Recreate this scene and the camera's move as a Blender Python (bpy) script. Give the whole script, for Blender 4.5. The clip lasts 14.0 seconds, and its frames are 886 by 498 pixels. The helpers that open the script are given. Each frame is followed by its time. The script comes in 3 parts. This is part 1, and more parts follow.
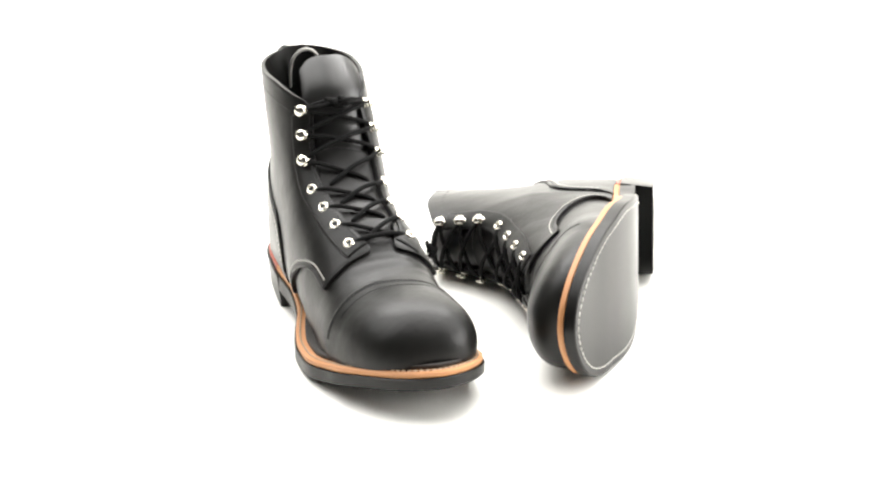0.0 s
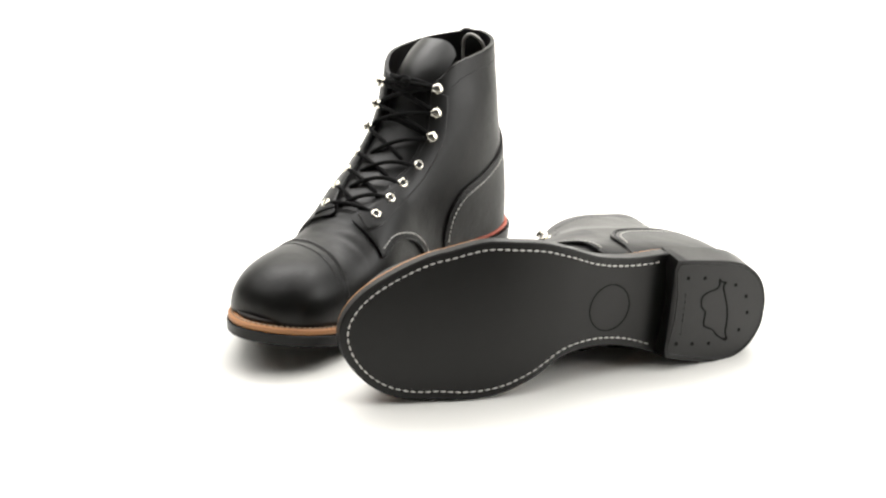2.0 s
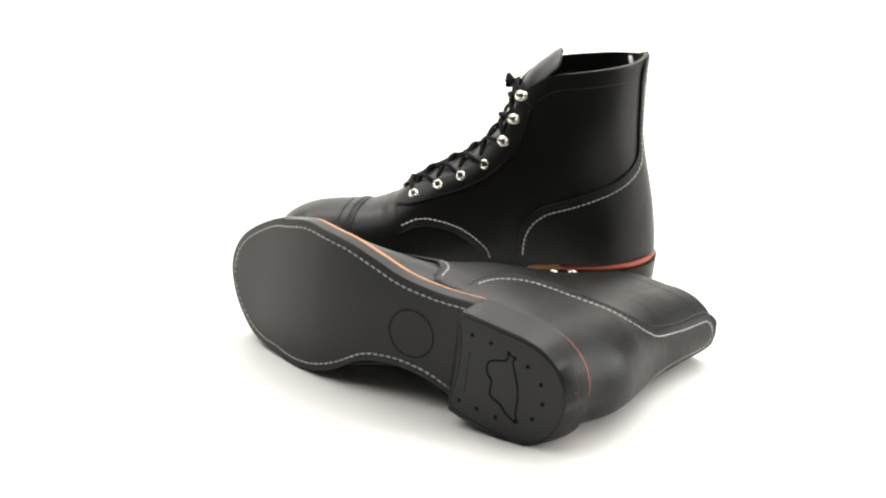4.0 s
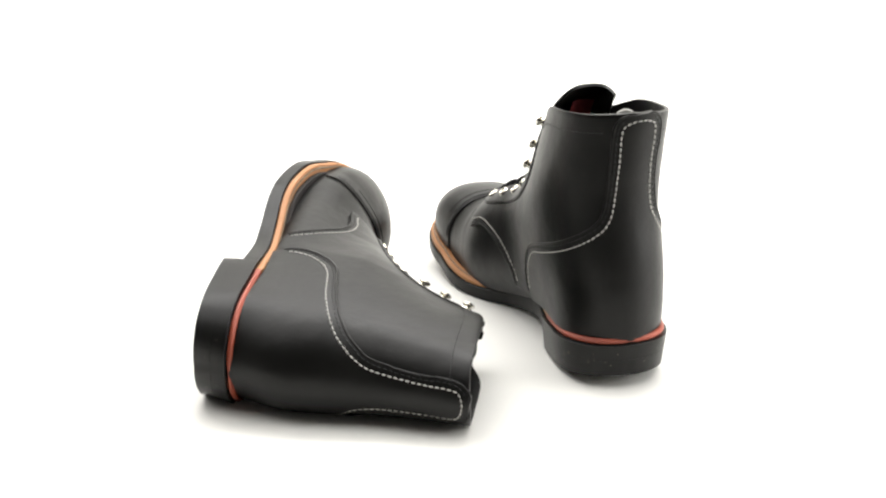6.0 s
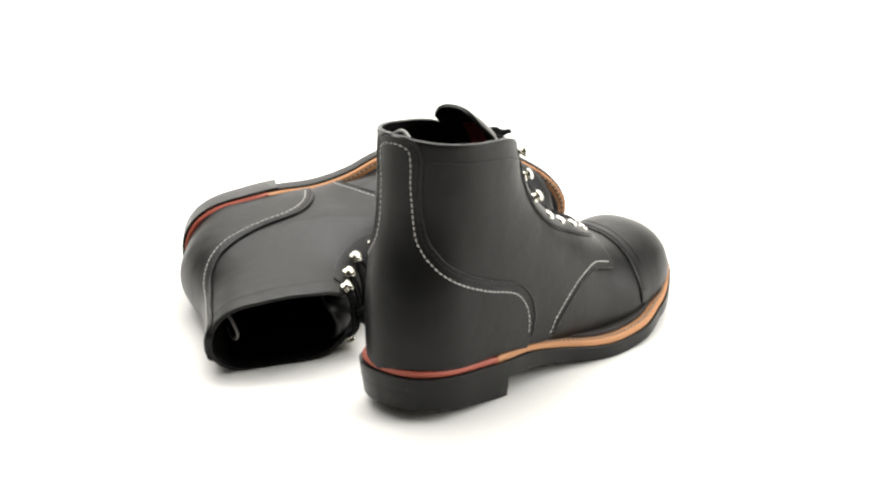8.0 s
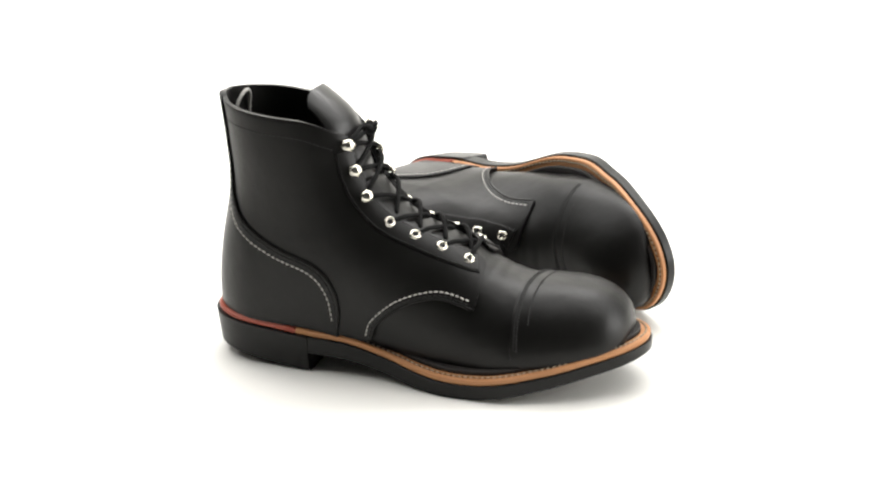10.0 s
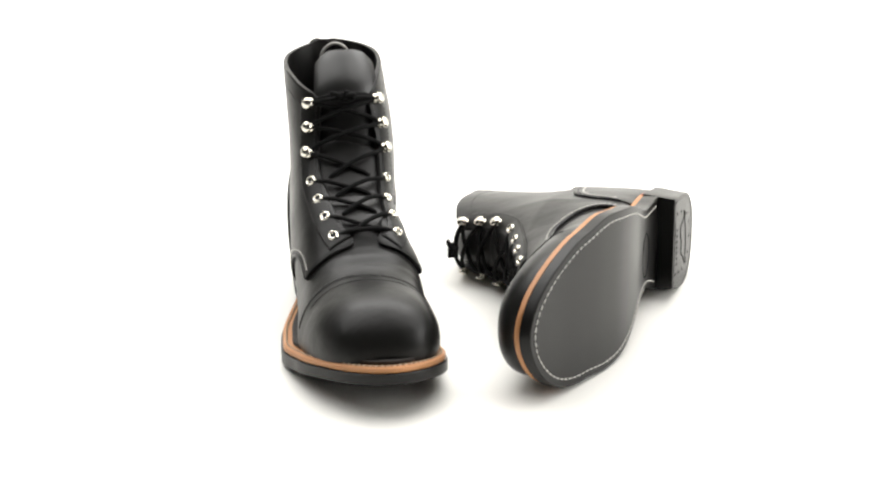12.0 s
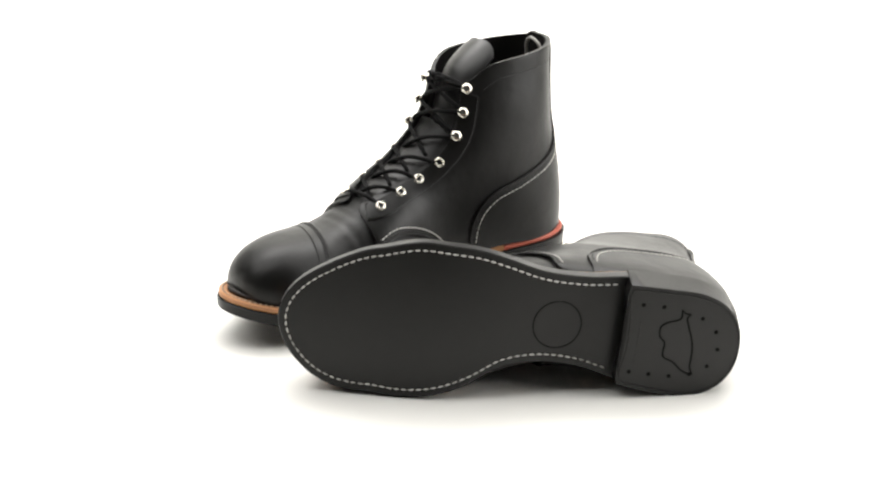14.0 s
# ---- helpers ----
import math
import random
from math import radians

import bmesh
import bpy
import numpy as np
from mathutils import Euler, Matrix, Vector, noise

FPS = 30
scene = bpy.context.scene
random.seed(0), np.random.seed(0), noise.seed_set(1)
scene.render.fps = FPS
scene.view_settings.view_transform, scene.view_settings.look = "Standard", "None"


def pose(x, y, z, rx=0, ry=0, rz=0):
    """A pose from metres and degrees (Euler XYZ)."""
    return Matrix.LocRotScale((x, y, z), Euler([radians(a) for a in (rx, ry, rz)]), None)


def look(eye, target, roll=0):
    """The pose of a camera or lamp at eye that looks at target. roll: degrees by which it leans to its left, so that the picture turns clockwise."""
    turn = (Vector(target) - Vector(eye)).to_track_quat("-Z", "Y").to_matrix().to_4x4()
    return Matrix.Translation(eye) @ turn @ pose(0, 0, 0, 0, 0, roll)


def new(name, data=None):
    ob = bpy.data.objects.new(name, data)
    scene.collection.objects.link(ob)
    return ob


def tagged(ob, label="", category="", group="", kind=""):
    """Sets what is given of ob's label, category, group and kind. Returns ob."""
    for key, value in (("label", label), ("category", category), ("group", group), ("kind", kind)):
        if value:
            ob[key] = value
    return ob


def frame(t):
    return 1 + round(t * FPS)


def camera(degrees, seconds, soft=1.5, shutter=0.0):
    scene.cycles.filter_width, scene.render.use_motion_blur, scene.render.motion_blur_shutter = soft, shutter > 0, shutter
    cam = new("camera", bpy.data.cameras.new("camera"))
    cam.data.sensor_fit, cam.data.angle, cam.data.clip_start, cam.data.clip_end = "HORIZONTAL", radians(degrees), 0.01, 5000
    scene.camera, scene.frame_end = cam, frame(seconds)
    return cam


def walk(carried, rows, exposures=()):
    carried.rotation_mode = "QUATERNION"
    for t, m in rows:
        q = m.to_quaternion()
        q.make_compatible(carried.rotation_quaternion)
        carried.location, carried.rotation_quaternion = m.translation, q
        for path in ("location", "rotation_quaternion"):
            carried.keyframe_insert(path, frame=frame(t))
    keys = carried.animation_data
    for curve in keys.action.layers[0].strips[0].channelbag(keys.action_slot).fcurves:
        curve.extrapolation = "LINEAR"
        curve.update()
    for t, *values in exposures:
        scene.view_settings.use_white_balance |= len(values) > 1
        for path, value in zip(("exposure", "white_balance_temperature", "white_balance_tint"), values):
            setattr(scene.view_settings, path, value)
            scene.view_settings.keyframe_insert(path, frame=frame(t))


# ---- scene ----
# A still camera looks down on a pair of boots that turn slowly on a white studio table.
cam = camera(32.57, 14.0, soft=2.3)
EYE = pose(0, -1.05, 0.438, 70.06, 0, 0.41) @ pose(0, 0, 0, 0, 0, -0.24)
walk(cam, [(0.0, EYE), (14.0, EYE)], exposures=[(0.0, 0.8), (0.2, 0.3), (0.4, 0.0), (14.0, 0.0)])

# ---- world and lights: a white studio with soft boxes ----
world = bpy.data.worlds.new("studio")
scene.world = world
world.use_nodes = True
world.node_tree.nodes["Background"].inputs[0].default_value = (1.0, 0.99, 0.97, 1)
world.node_tree.nodes["Background"].inputs[1].default_value = 0.05


def softbox(name, eye, target, size, size_y, power):
    lamp = bpy.data.lights.new(name, "AREA")
    lamp.shape, lamp.size, lamp.size_y, lamp.energy = "RECTANGLE", size, size_y, power
    lamp.color = (1.0, 0.985, 0.96)
    ob = new(name, lamp)
    ob.matrix_world = look(eye, target)
    return ob


softbox("softbox_top", (-1.0, 0.25, 1.75), (-0.15, 0.15, 0), 1.6, 2.0, 31)
softbox("softbox_top", (1.0, 0.25, 1.75), (0.15, 0.15, 0), 1.6, 2.0, 31)
softbox("softbox_side", (1.8, -0.25, 0.62), (0, 0, 0.1), 1.2, 1.0, 28)
softbox("softbox_back", (0.0, 1.25, 2.2), (0, 1.6, 0.6), 3.0, 0.8, 90)


# ---- materials ----
def material(name, colour, rough, metal=0.0, grain=0.0, scale=400.0, mottle=0.0, coat=0.0, rough_var=0.0, sheen=0.0, gloss=0.5, uneven=0.0):
    """A surface with fine relief (grain, at scale) and a broader uneven tone (mottle)."""
    m = bpy.data.materials.new(name)
    m.use_nodes = True
    nt = m.node_tree
    b = nt.nodes["Principled BSDF"]
    b.inputs["Base Color"].default_value = (*colour, 1)
    b.inputs["Roughness"].default_value = rough
    b.inputs["Metallic"].default_value = metal
    b.inputs["Specular IOR Level"].default_value = gloss
    b.inputs["Coat Weight"].default_value = coat
    b.inputs["Coat Roughness"].default_value = 0.3
    b.inputs["Sheen Weight"].default_value = sheen
    co = nt.nodes.new("ShaderNodeTexCoord")
    if mottle:
        n1 = nt.nodes.new("ShaderNodeTexNoise")
        n1.inputs["Scale"].default_value, n1.inputs["Detail"].default_value = 35.0, 6.0
        nt.links.new(co.outputs["Object"], n1.inputs["Vector"])
        ramp = nt.nodes.new("ShaderNodeMix")
        ramp.data_type = "RGBA"
        ramp.inputs["A"].default_value = (*[c * (1 - mottle) for c in colour], 1)
        ramp.inputs["B"].default_value = (*[c * (1 + mottle) for c in colour], 1)
        nt.links.new(n1.outputs["Fac"], ramp.inputs["Factor"])
        nt.links.new(ramp.outputs["Result"], b.inputs["Base Color"])
        if rough_var:
            mp = nt.nodes.new("ShaderNodeMapRange")
            mp.inputs["To Min"].default_value, mp.inputs["To Max"].default_value = rough - rough_var, rough + rough_var
            nt.links.new(n1.outputs["Fac"], mp.inputs["Value"])
            nt.links.new(mp.outputs["Result"], b.inputs["Roughness"])
    if grain and uneven:
        n3 = nt.nodes.new("ShaderNodeTexNoise")
        n3.inputs["Scale"].default_value, n3.inputs["Detail"].default_value = 55.0, 3.0
        nt.links.new(co.outputs["Object"], n3.inputs["Vector"])
        swell = nt.nodes.new("ShaderNodeBump")
        swell.inputs["Strength"].default_value, swell.inputs["Distance"].default_value = uneven, 0.002
        nt.links.new(n3.outputs["Fac"], swell.inputs["Height"])
    if grain:
        n2 = nt.nodes.new("ShaderNodeTexNoise")
        n2.inputs["Scale"].default_value, n2.inputs["Detail"].default_value = scale, 4.0
        nt.links.new(co.outputs["Object"], n2.inputs["Vector"])
        bump = nt.nodes.new("ShaderNodeBump")
        bump.inputs["Strength"].default_value, bump.inputs["Distance"].default_value = grain, 0.0006
        nt.links.new(n2.outputs["Fac"], bump.inputs["Height"])
        if uneven:
            nt.links.new(swell.outputs["Normal"], bump.inputs["Normal"])
        nt.links.new(bump.outputs["Normal"], b.inputs["Normal"])
    return m


LEATHER = material("black_leather", (0.0055, 0.0053, 0.0049), 0.39, grain=0.12, scale=700, mottle=0.25, rough_var=0.08, gloss=0.26, uneven=0.30)
TONGUE = material("tongue_leather", (0.009, 0.0088, 0.0083), 0.36, grain=0.10, scale=600, mottle=0.25, rough_var=0.06)
LINING = material("dark_lining", (0.02, 0.017, 0.015), 0.75, grain=0.2, mottle=0.3)
RUBBER = material("black_rubber", (0.005, 0.0048, 0.0045), 0.32, grain=0.07, scale=900, mottle=0.35, rough_var=0.06, gloss=0.30)
SOLE_EDGE = material("sole_edge", (0.0055, 0.0053, 0.005), 0.36, grain=0.2, scale=700, mottle=0.3, rough_var=0.08, gloss=0.24)
TREAD = material("heel_rubber", (0.0065, 0.0063, 0.006), 0.40, grain=0.25, scale=900, mottle=0.4, rough_var=0.08, gloss=0.38)
# darker copy of the rubber: the shade inside sunk marks, put in as colour
PIT_SHADE = material("pit_shade_rubber", (0.002, 0.002, 0.002), 0.8, gloss=0.1, mottle=0.3)
WELT_TAN = material("tan_welt_leather", (0.47, 0.215, 0.085), 0.55, grain=0.25, scale=500, mottle=0.18)
WELT_RED = material("red_rand_leather", (0.37, 0.075, 0.04), 0.5, grain=0.2, scale=500, mottle=0.2)
THREAD = material("white_thread", (0.52, 0.505, 0.47), 0.8, grain=0.3, scale=2500)
DARK_THREAD = material("dark_thread", (0.012, 0.012, 0.012), 0.7)
WELT_THREAD = material("welt_thread", (0.46, 0.38, 0.27), 0.8)
CHANNEL = material("stitch_channel", (0.07, 0.032, 0.016), 0.7)
NICKEL = material("nickel", (0.80, 0.77, 0.68), 0.18, metal=1.0)
LACE = material("black_lace", (0.0055, 0.0055, 0.0055), 0.85, grain=0.6, scale=1500, gloss=0.15)
DUST = material("pale_dust", (0.20, 0.18, 0.15), 0.9)
LOOP = material("grey_webbing", (0.40, 0.39, 0.365), 0.8, grain=0.4, scale=1200)
LABEL = material("red_label", (0.25, 0.03, 0.03), 0.7, mottle=0.2)
UNSEEN_FLOOR = material("unseen_dark_floor", (0.03, 0.03, 0.03), 0.7, grain=0.2, scale=60, mottle=0.3)
WHITE = material("white_sweep_paper", (0.87, 0.86, 0.82), 0.6, grain=0.04, scale=300, mottle=0.01)


# ---- small tools ----
def link_mesh(name, verts, faces, mat, parent=None, label="", angle=42, kind=""):
    me = bpy.data.meshes.new(name)
    bm = bmesh.new()
    vs = [bm.verts.new(v) for v in verts]
    for f in faces:
        if len(set(f)) > 2:
            bm.faces.new([vs[i] for i in f])
    bmesh.ops.remove_doubles(bm, verts=bm.verts, dist=1e-6)
    bmesh.ops.recalc_face_normals(bm, faces=bm.faces)
    for f in bm.faces:
        f.smooth = True
    bm.to_mesh(me)
    bm.free()
    me.set_sharp_from_angle(angle=radians(angle))
    me.materials.append(mat)
    ob = new(name, me)
    if parent:
        ob.parent = parent
    return tagged(ob, label=label, kind=kind)


def spline(pts, n):
    """n points at even steps along a smooth curve through pts."""
    p = np.asarray(pts, float)
    q = np.vstack([2 * p[0] - p[1], p, 2 * p[-1] - p[-2]])
    out = []
    for i in range(len(p) - 1):
        a, b, c, d = q[i], q[i + 1], q[i + 2], q[i + 3]
        for t in np.linspace(0, 1, 24, endpoint=False):
            out.append(0.5 * (2 * b + (c - a) * t + (2 * a - 5 * b + 4 * c - d) * t * t + (3 * b - a - 3 * c + d) * t ** 3))
    out.append(p[-1])
    out = np.array(out)
    s = np.r_[0, np.cumsum(np.linalg.norm(np.diff(out, axis=0), axis=1))]
    at = np.linspace(0, s[-1], n)
    return np.stack([np.interp(at, s, out[:, k]) for k in range(p.shape[1])], 1)


def table(y, ys, vs):
    """Smooth values between the given ones."""
    ys, vs = np.asarray(ys, float), np.asarray(vs, float)
    m = np.gradient(vs, ys)
    y = np.clip(y, ys[0], ys[-1])
    i = np.clip(np.searchsorted(ys, y) - 1, 0, len(ys) - 2)
    h = ys[i + 1] - ys[i]
    t = (y - ys[i]) / h
    return ((2 * t ** 3 - 3 * t ** 2 + 1) * vs[i] + (t ** 3 - 2 * t ** 2 + t) * h * m[i]
            + (-2 * t ** 3 + 3 * t ** 2) * vs[i + 1] + (t ** 3 - t ** 2) * h * m[i + 1])


def tube_data(path, r, ring=8, flat=1.0):
    """Vertices and faces of a closed tube along a path."""
    p = np.asarray(path, float)
    tan = np.gradient(p, axis=0)
    tan /= np.linalg.norm(tan, axis=1)[:, None] + 1e-12
    up = np.array([0.13, 0.27, 0.95])
    verts, faces = [], []
    for k, (c, t) in enumerate(zip(p, tan)):
        a = np.cross(t, up)
        a /= np.linalg.norm(a) + 1e-9
        b = np.cross(a, t)
        rr = r * (0.55 if k in (0, len(p) - 1) else 1.0)
        for j in range(ring):
            w = 2 * math.pi * j / ring
            verts.append(c + rr * (math.cos(w) * a + flat * math.sin(w) * b))
    for k in range(len(p) - 1):
        for j in range(ring):
            faces.append((k * ring + j, k * ring + (j + 1) % ring, (k + 1) * ring + (j + 1) % ring, (k + 1) * ring + j))
    faces.append(tuple(range(ring)))
    faces.append(tuple((len(p) - 1) * ring + j for j in range(ring)))
    return verts, faces


# ---- the boot's form, in metres: x to the outer side, y to the toe, z up; the heel's breast is at y = 0 ----
def floor_line(y):
    """Underside of the outsole, from the heel seat to the sprung toe."""
    return table(y, [-0.09, -0.04, 0.0, 0.03, 0.06, 0.09, 0.12, 0.145, 0.17, 0.195, 0.215, 0.235], [0.0208, 0.0168, 0.0137, 0.0108, 0.0052, 0.0006, 0.0002, 0.0040, 0.0097, 0.0161, 0.0207, 0.0254])


def mid_line(y):
    return table(y, [-0.09, -0.035, 0.0, 0.03, 0.06, 0.08, 0.10, 0.12, 0.14, 0.165, 0.20, 0.235], [-0.001, 0.0, 0.0031, 0.0057, 0.0076, 0.0078, 0.0032, -0.0012, -0.0039, -0.0084, -0.0160, -0.0170])


def half_sole(y):
    return table(y, [-0.09, -0.035, 0.0, 0.03, 0.06, 0.08, 0.10, 0.12, 0.14, 0.165], [0.0384, 0.0384, 0.0364, 0.0314, 0.0322, 0.0377, 0.0468, 0.0521, 0.0542, 0.0506])


WELT_THICK = 0.0048


def sole_top(y):
    """Top of the outsole, which thins towards the toe."""
    return floor_line(y) + table(y, [-0.09, 0.02, 0.06, 0.10, 0.14, 0.18, 0.235], [0.0119, 0.0119, 0.0111, 0.0102, 0.0096, 0.0087, 0.0079])


def outline(inset=0.0, n_toe=41, n_side=44, n_heel=31):
    """The sole's edge as a closed loop (x, y), from the outer breast round the toe to the inner breast and round the heel."""
    pts = []
    y1, y0 = 0.165, -0.035
    for y in np.linspace(y0, y1, n_side, endpoint=False):
        pts.append((mid_line(y) + half_sole(y) - inset, y))
    for a in np.linspace(0, math.pi, n_toe):
        y = y1 + (0.0647 - inset) * abs(math.sin(a)) ** (2 / 1.68)
        c = math.cos(a)
        pts.append((mid_line(y) + (half_sole(0.165) - inset) * math.copysign(abs(c) ** (2 / 1.89), c), y))
    for y in np.linspace(y1, y0, n_side + 1)[1:]:
        pts.append((mid_line(y) - half_sole(y) + inset, y))
    for a in np.linspace(0, math.pi, n_heel)[1:-1]:
        y = y0 - (0.0446 - inset) * abs(math.sin(a)) ** (2 / 2.3)
        c = -math.cos(a)
        pts.append((mid_line(y) + (0.0384 - inset) * math.copysign(abs(c) ** (2 / 2.3), c), y))
    return np.array(pts)


def ridge(y):
    """Height of the upper along its middle, toe to instep."""
    return table(y, [0.0, 0.03, 0.05, 0.07, 0.09, 0.105, 0.12, 0.135, 0.15, 0.165, 0.185, 0.24], [0.128, 0.122, 0.1140, 0.1045, 0.0950, 0.0868, 0.0778, 0.0717, 0.0687, 0.0688, 0.0700, 0.0708])


def upper_mid(y):
    return table(y, [-0.09, -0.03, 0.0, 0.05, 0.08, 0.11, 0.14, 0.17, 0.19, 0.22], [-0.001, 0.0, 0.0018, 0.0015, -0.0015, -0.0050, -0.0050, -0.0089, -0.0124, -0.0163])


def half_upper(y):
    return table(y, [-0.09, -0.035, 0.0, 0.03, 0.06, 0.09, 0.12, 0.15, 0.165], [0.0333, 0.0333, 0.0338, 0.0352, 0.0388, 0.0430, 0.0462, 0.0462, 0.0448])


def body(p):
    """A field that is nought on the upper's surface, near a distance about it."""
    x, y, z = p[:, 0], p[:, 1], p[:, 2]
    yc = np.clip(y, -0.035, 0.150)
    dy = y - yc
    z0 = sole_top(y) + WELT_THICK - 0.0025
    w = half_upper(np.clip(y, -0.035, 0.16))
    ln = np.where(dy > 0, 0.0660, 0.0357)
    # the upper draws in where it meets the welt, most of all in the waist
    draw = table(y, [-0.09, -0.02, 0.02, 0.06, 0.09, 0.13, 0.24], [0.02, 0.04, 0.16, 0.21, 0.14, 0.08, 0.07])
    up = np.maximum(z - z0, 0)
    w = w * (1 - draw * np.exp(-up / 0.011))
    h = ridge(np.clip(y, 0.0, 0.24)) - z0
    ex = table(y, [-0.09, 0.06, 0.10, 0.15, 0.24], [2.6, 2.95, 2.7, 2.4, 2.35])
    # the ridge of the foot lies nearer the inner side than the middle of the sole
    lean = table(y, [-0.09, 0.05, 0.09, 0.13, 0.17, 0.24], [0.0, 0.0, 0.003, 0.0055, 0.0055, 0.0035])
    cross = ((np.abs(x - upper_mid(y) + lean * np.clip(up / h, 0, 1)) / w) ** ex + (up / h) ** ex + 1e-9) ** (1 / ex)
    ey = np.where(dy > 0, 2.75, 2.1)
    foot = ((cross ** ey + (np.abs(dy) / ln) ** ey + 1e-9) ** (1 / ey) - 1) * 0.036
    back = table(z, [0.02, 0.05, 0.08, 0.11, 0.15, 0.20], [-0.0700, -0.0700, -0.0665, -0.0630, -0.0630, -0.0660])
    front = table(z, [0.02, 0.09, 0.105, 0.125, 0.145, 0.165, 0.20], [0.060, 0.062, 0.053, 0.0410, 0.0325, 0.0265, 0.017])
    outer = table(z, [0.02, 0.06, 0.10, 0.14, 0.17, 0.20], [0.0240, 0.0312, 0.0325, 0.0352, 0.0360, 0.0368])
    inner = table(z, [0.02, 0.06, 0.10, 0.14, 0.17, 0.20], [0.0245, 0.0338, 0.0390, 0.0378, 0.0335, 0.0305])
    half, shift = (outer + inner) / 2, (outer - inner) / 2
    cy, ly = (back + front) / 2, (front - back) / 2
    xc = shift + table(z, [0.02, 0.10, 0.15, 0.20], [0.0005, 0.0, 0.0005, 0.0015]) + 0.02 * (y + 0.02)
    s = np.clip((y - cy) / ly, -1, 1)
    e = 2.25 + 0.3 * s * np.abs(s) + 0.55 * np.maximum(s, 0) ** 2 / (1 + np.exp(np.clip((x - xc) / 0.006, -30, 30)))
    shaft = ((np.abs((x - xc) / half) ** e + np.abs((y - cy) / ly) ** e + 1e-9) ** (1 / e) - 1) * 0.038
    k = 0.013
    t = np.clip(0.5 + 0.5 * (foot - shaft) / k, 0, 1)
    return foot * (1 - t) + shaft * t - k * t * (1 - t)


def wrap(p, d=0.0):
    """Lays points on the upper's surface, d metres above it. Returns them and the normals."""
    shape = np.asarray(p).shape
    q = np.array(p, float).reshape(-1, 3)
    e = 2e-5
    for _ in range(14):
        f = body(q)
        g = np.stack([(body(q + e * v) - body(q - e * v)) / (2 * e) for v in np.eye(3)], 1)
        step = (f / np.maximum((g * g).sum(1), 0.05))[:, None] * g
        length = np.linalg.norm(step, axis=1)[:, None]
        q = q - step * np.minimum(1, 0.01 / np.maximum(length, 1e-9))
    nrm = g / np.linalg.norm(g, axis=1)[:, None]
    return (q + nrm * d).reshape(shape), nrm.reshape(shape)


def coons(bottom, top, first, last, nu, nv):
    """A patch between four edges; bottom and top run from first to last."""
    b, t, l, r = spline(bottom, nu), spline(top, nu), spline(first, nv), spline(last, nv)
    u, v = np.linspace(0, 1, nu)[:, None, None], np.linspace(0, 1, nv)[None, :, None]
    return ((1 - v) * b[:, None] + v * t[:, None] + (1 - u) * l[None] + u * r[None]
            - (1 - u) * (1 - v) * b[0] - u * (1 - v) * b[-1] - (1 - u) * v * t[0] - u * v * t[-1])


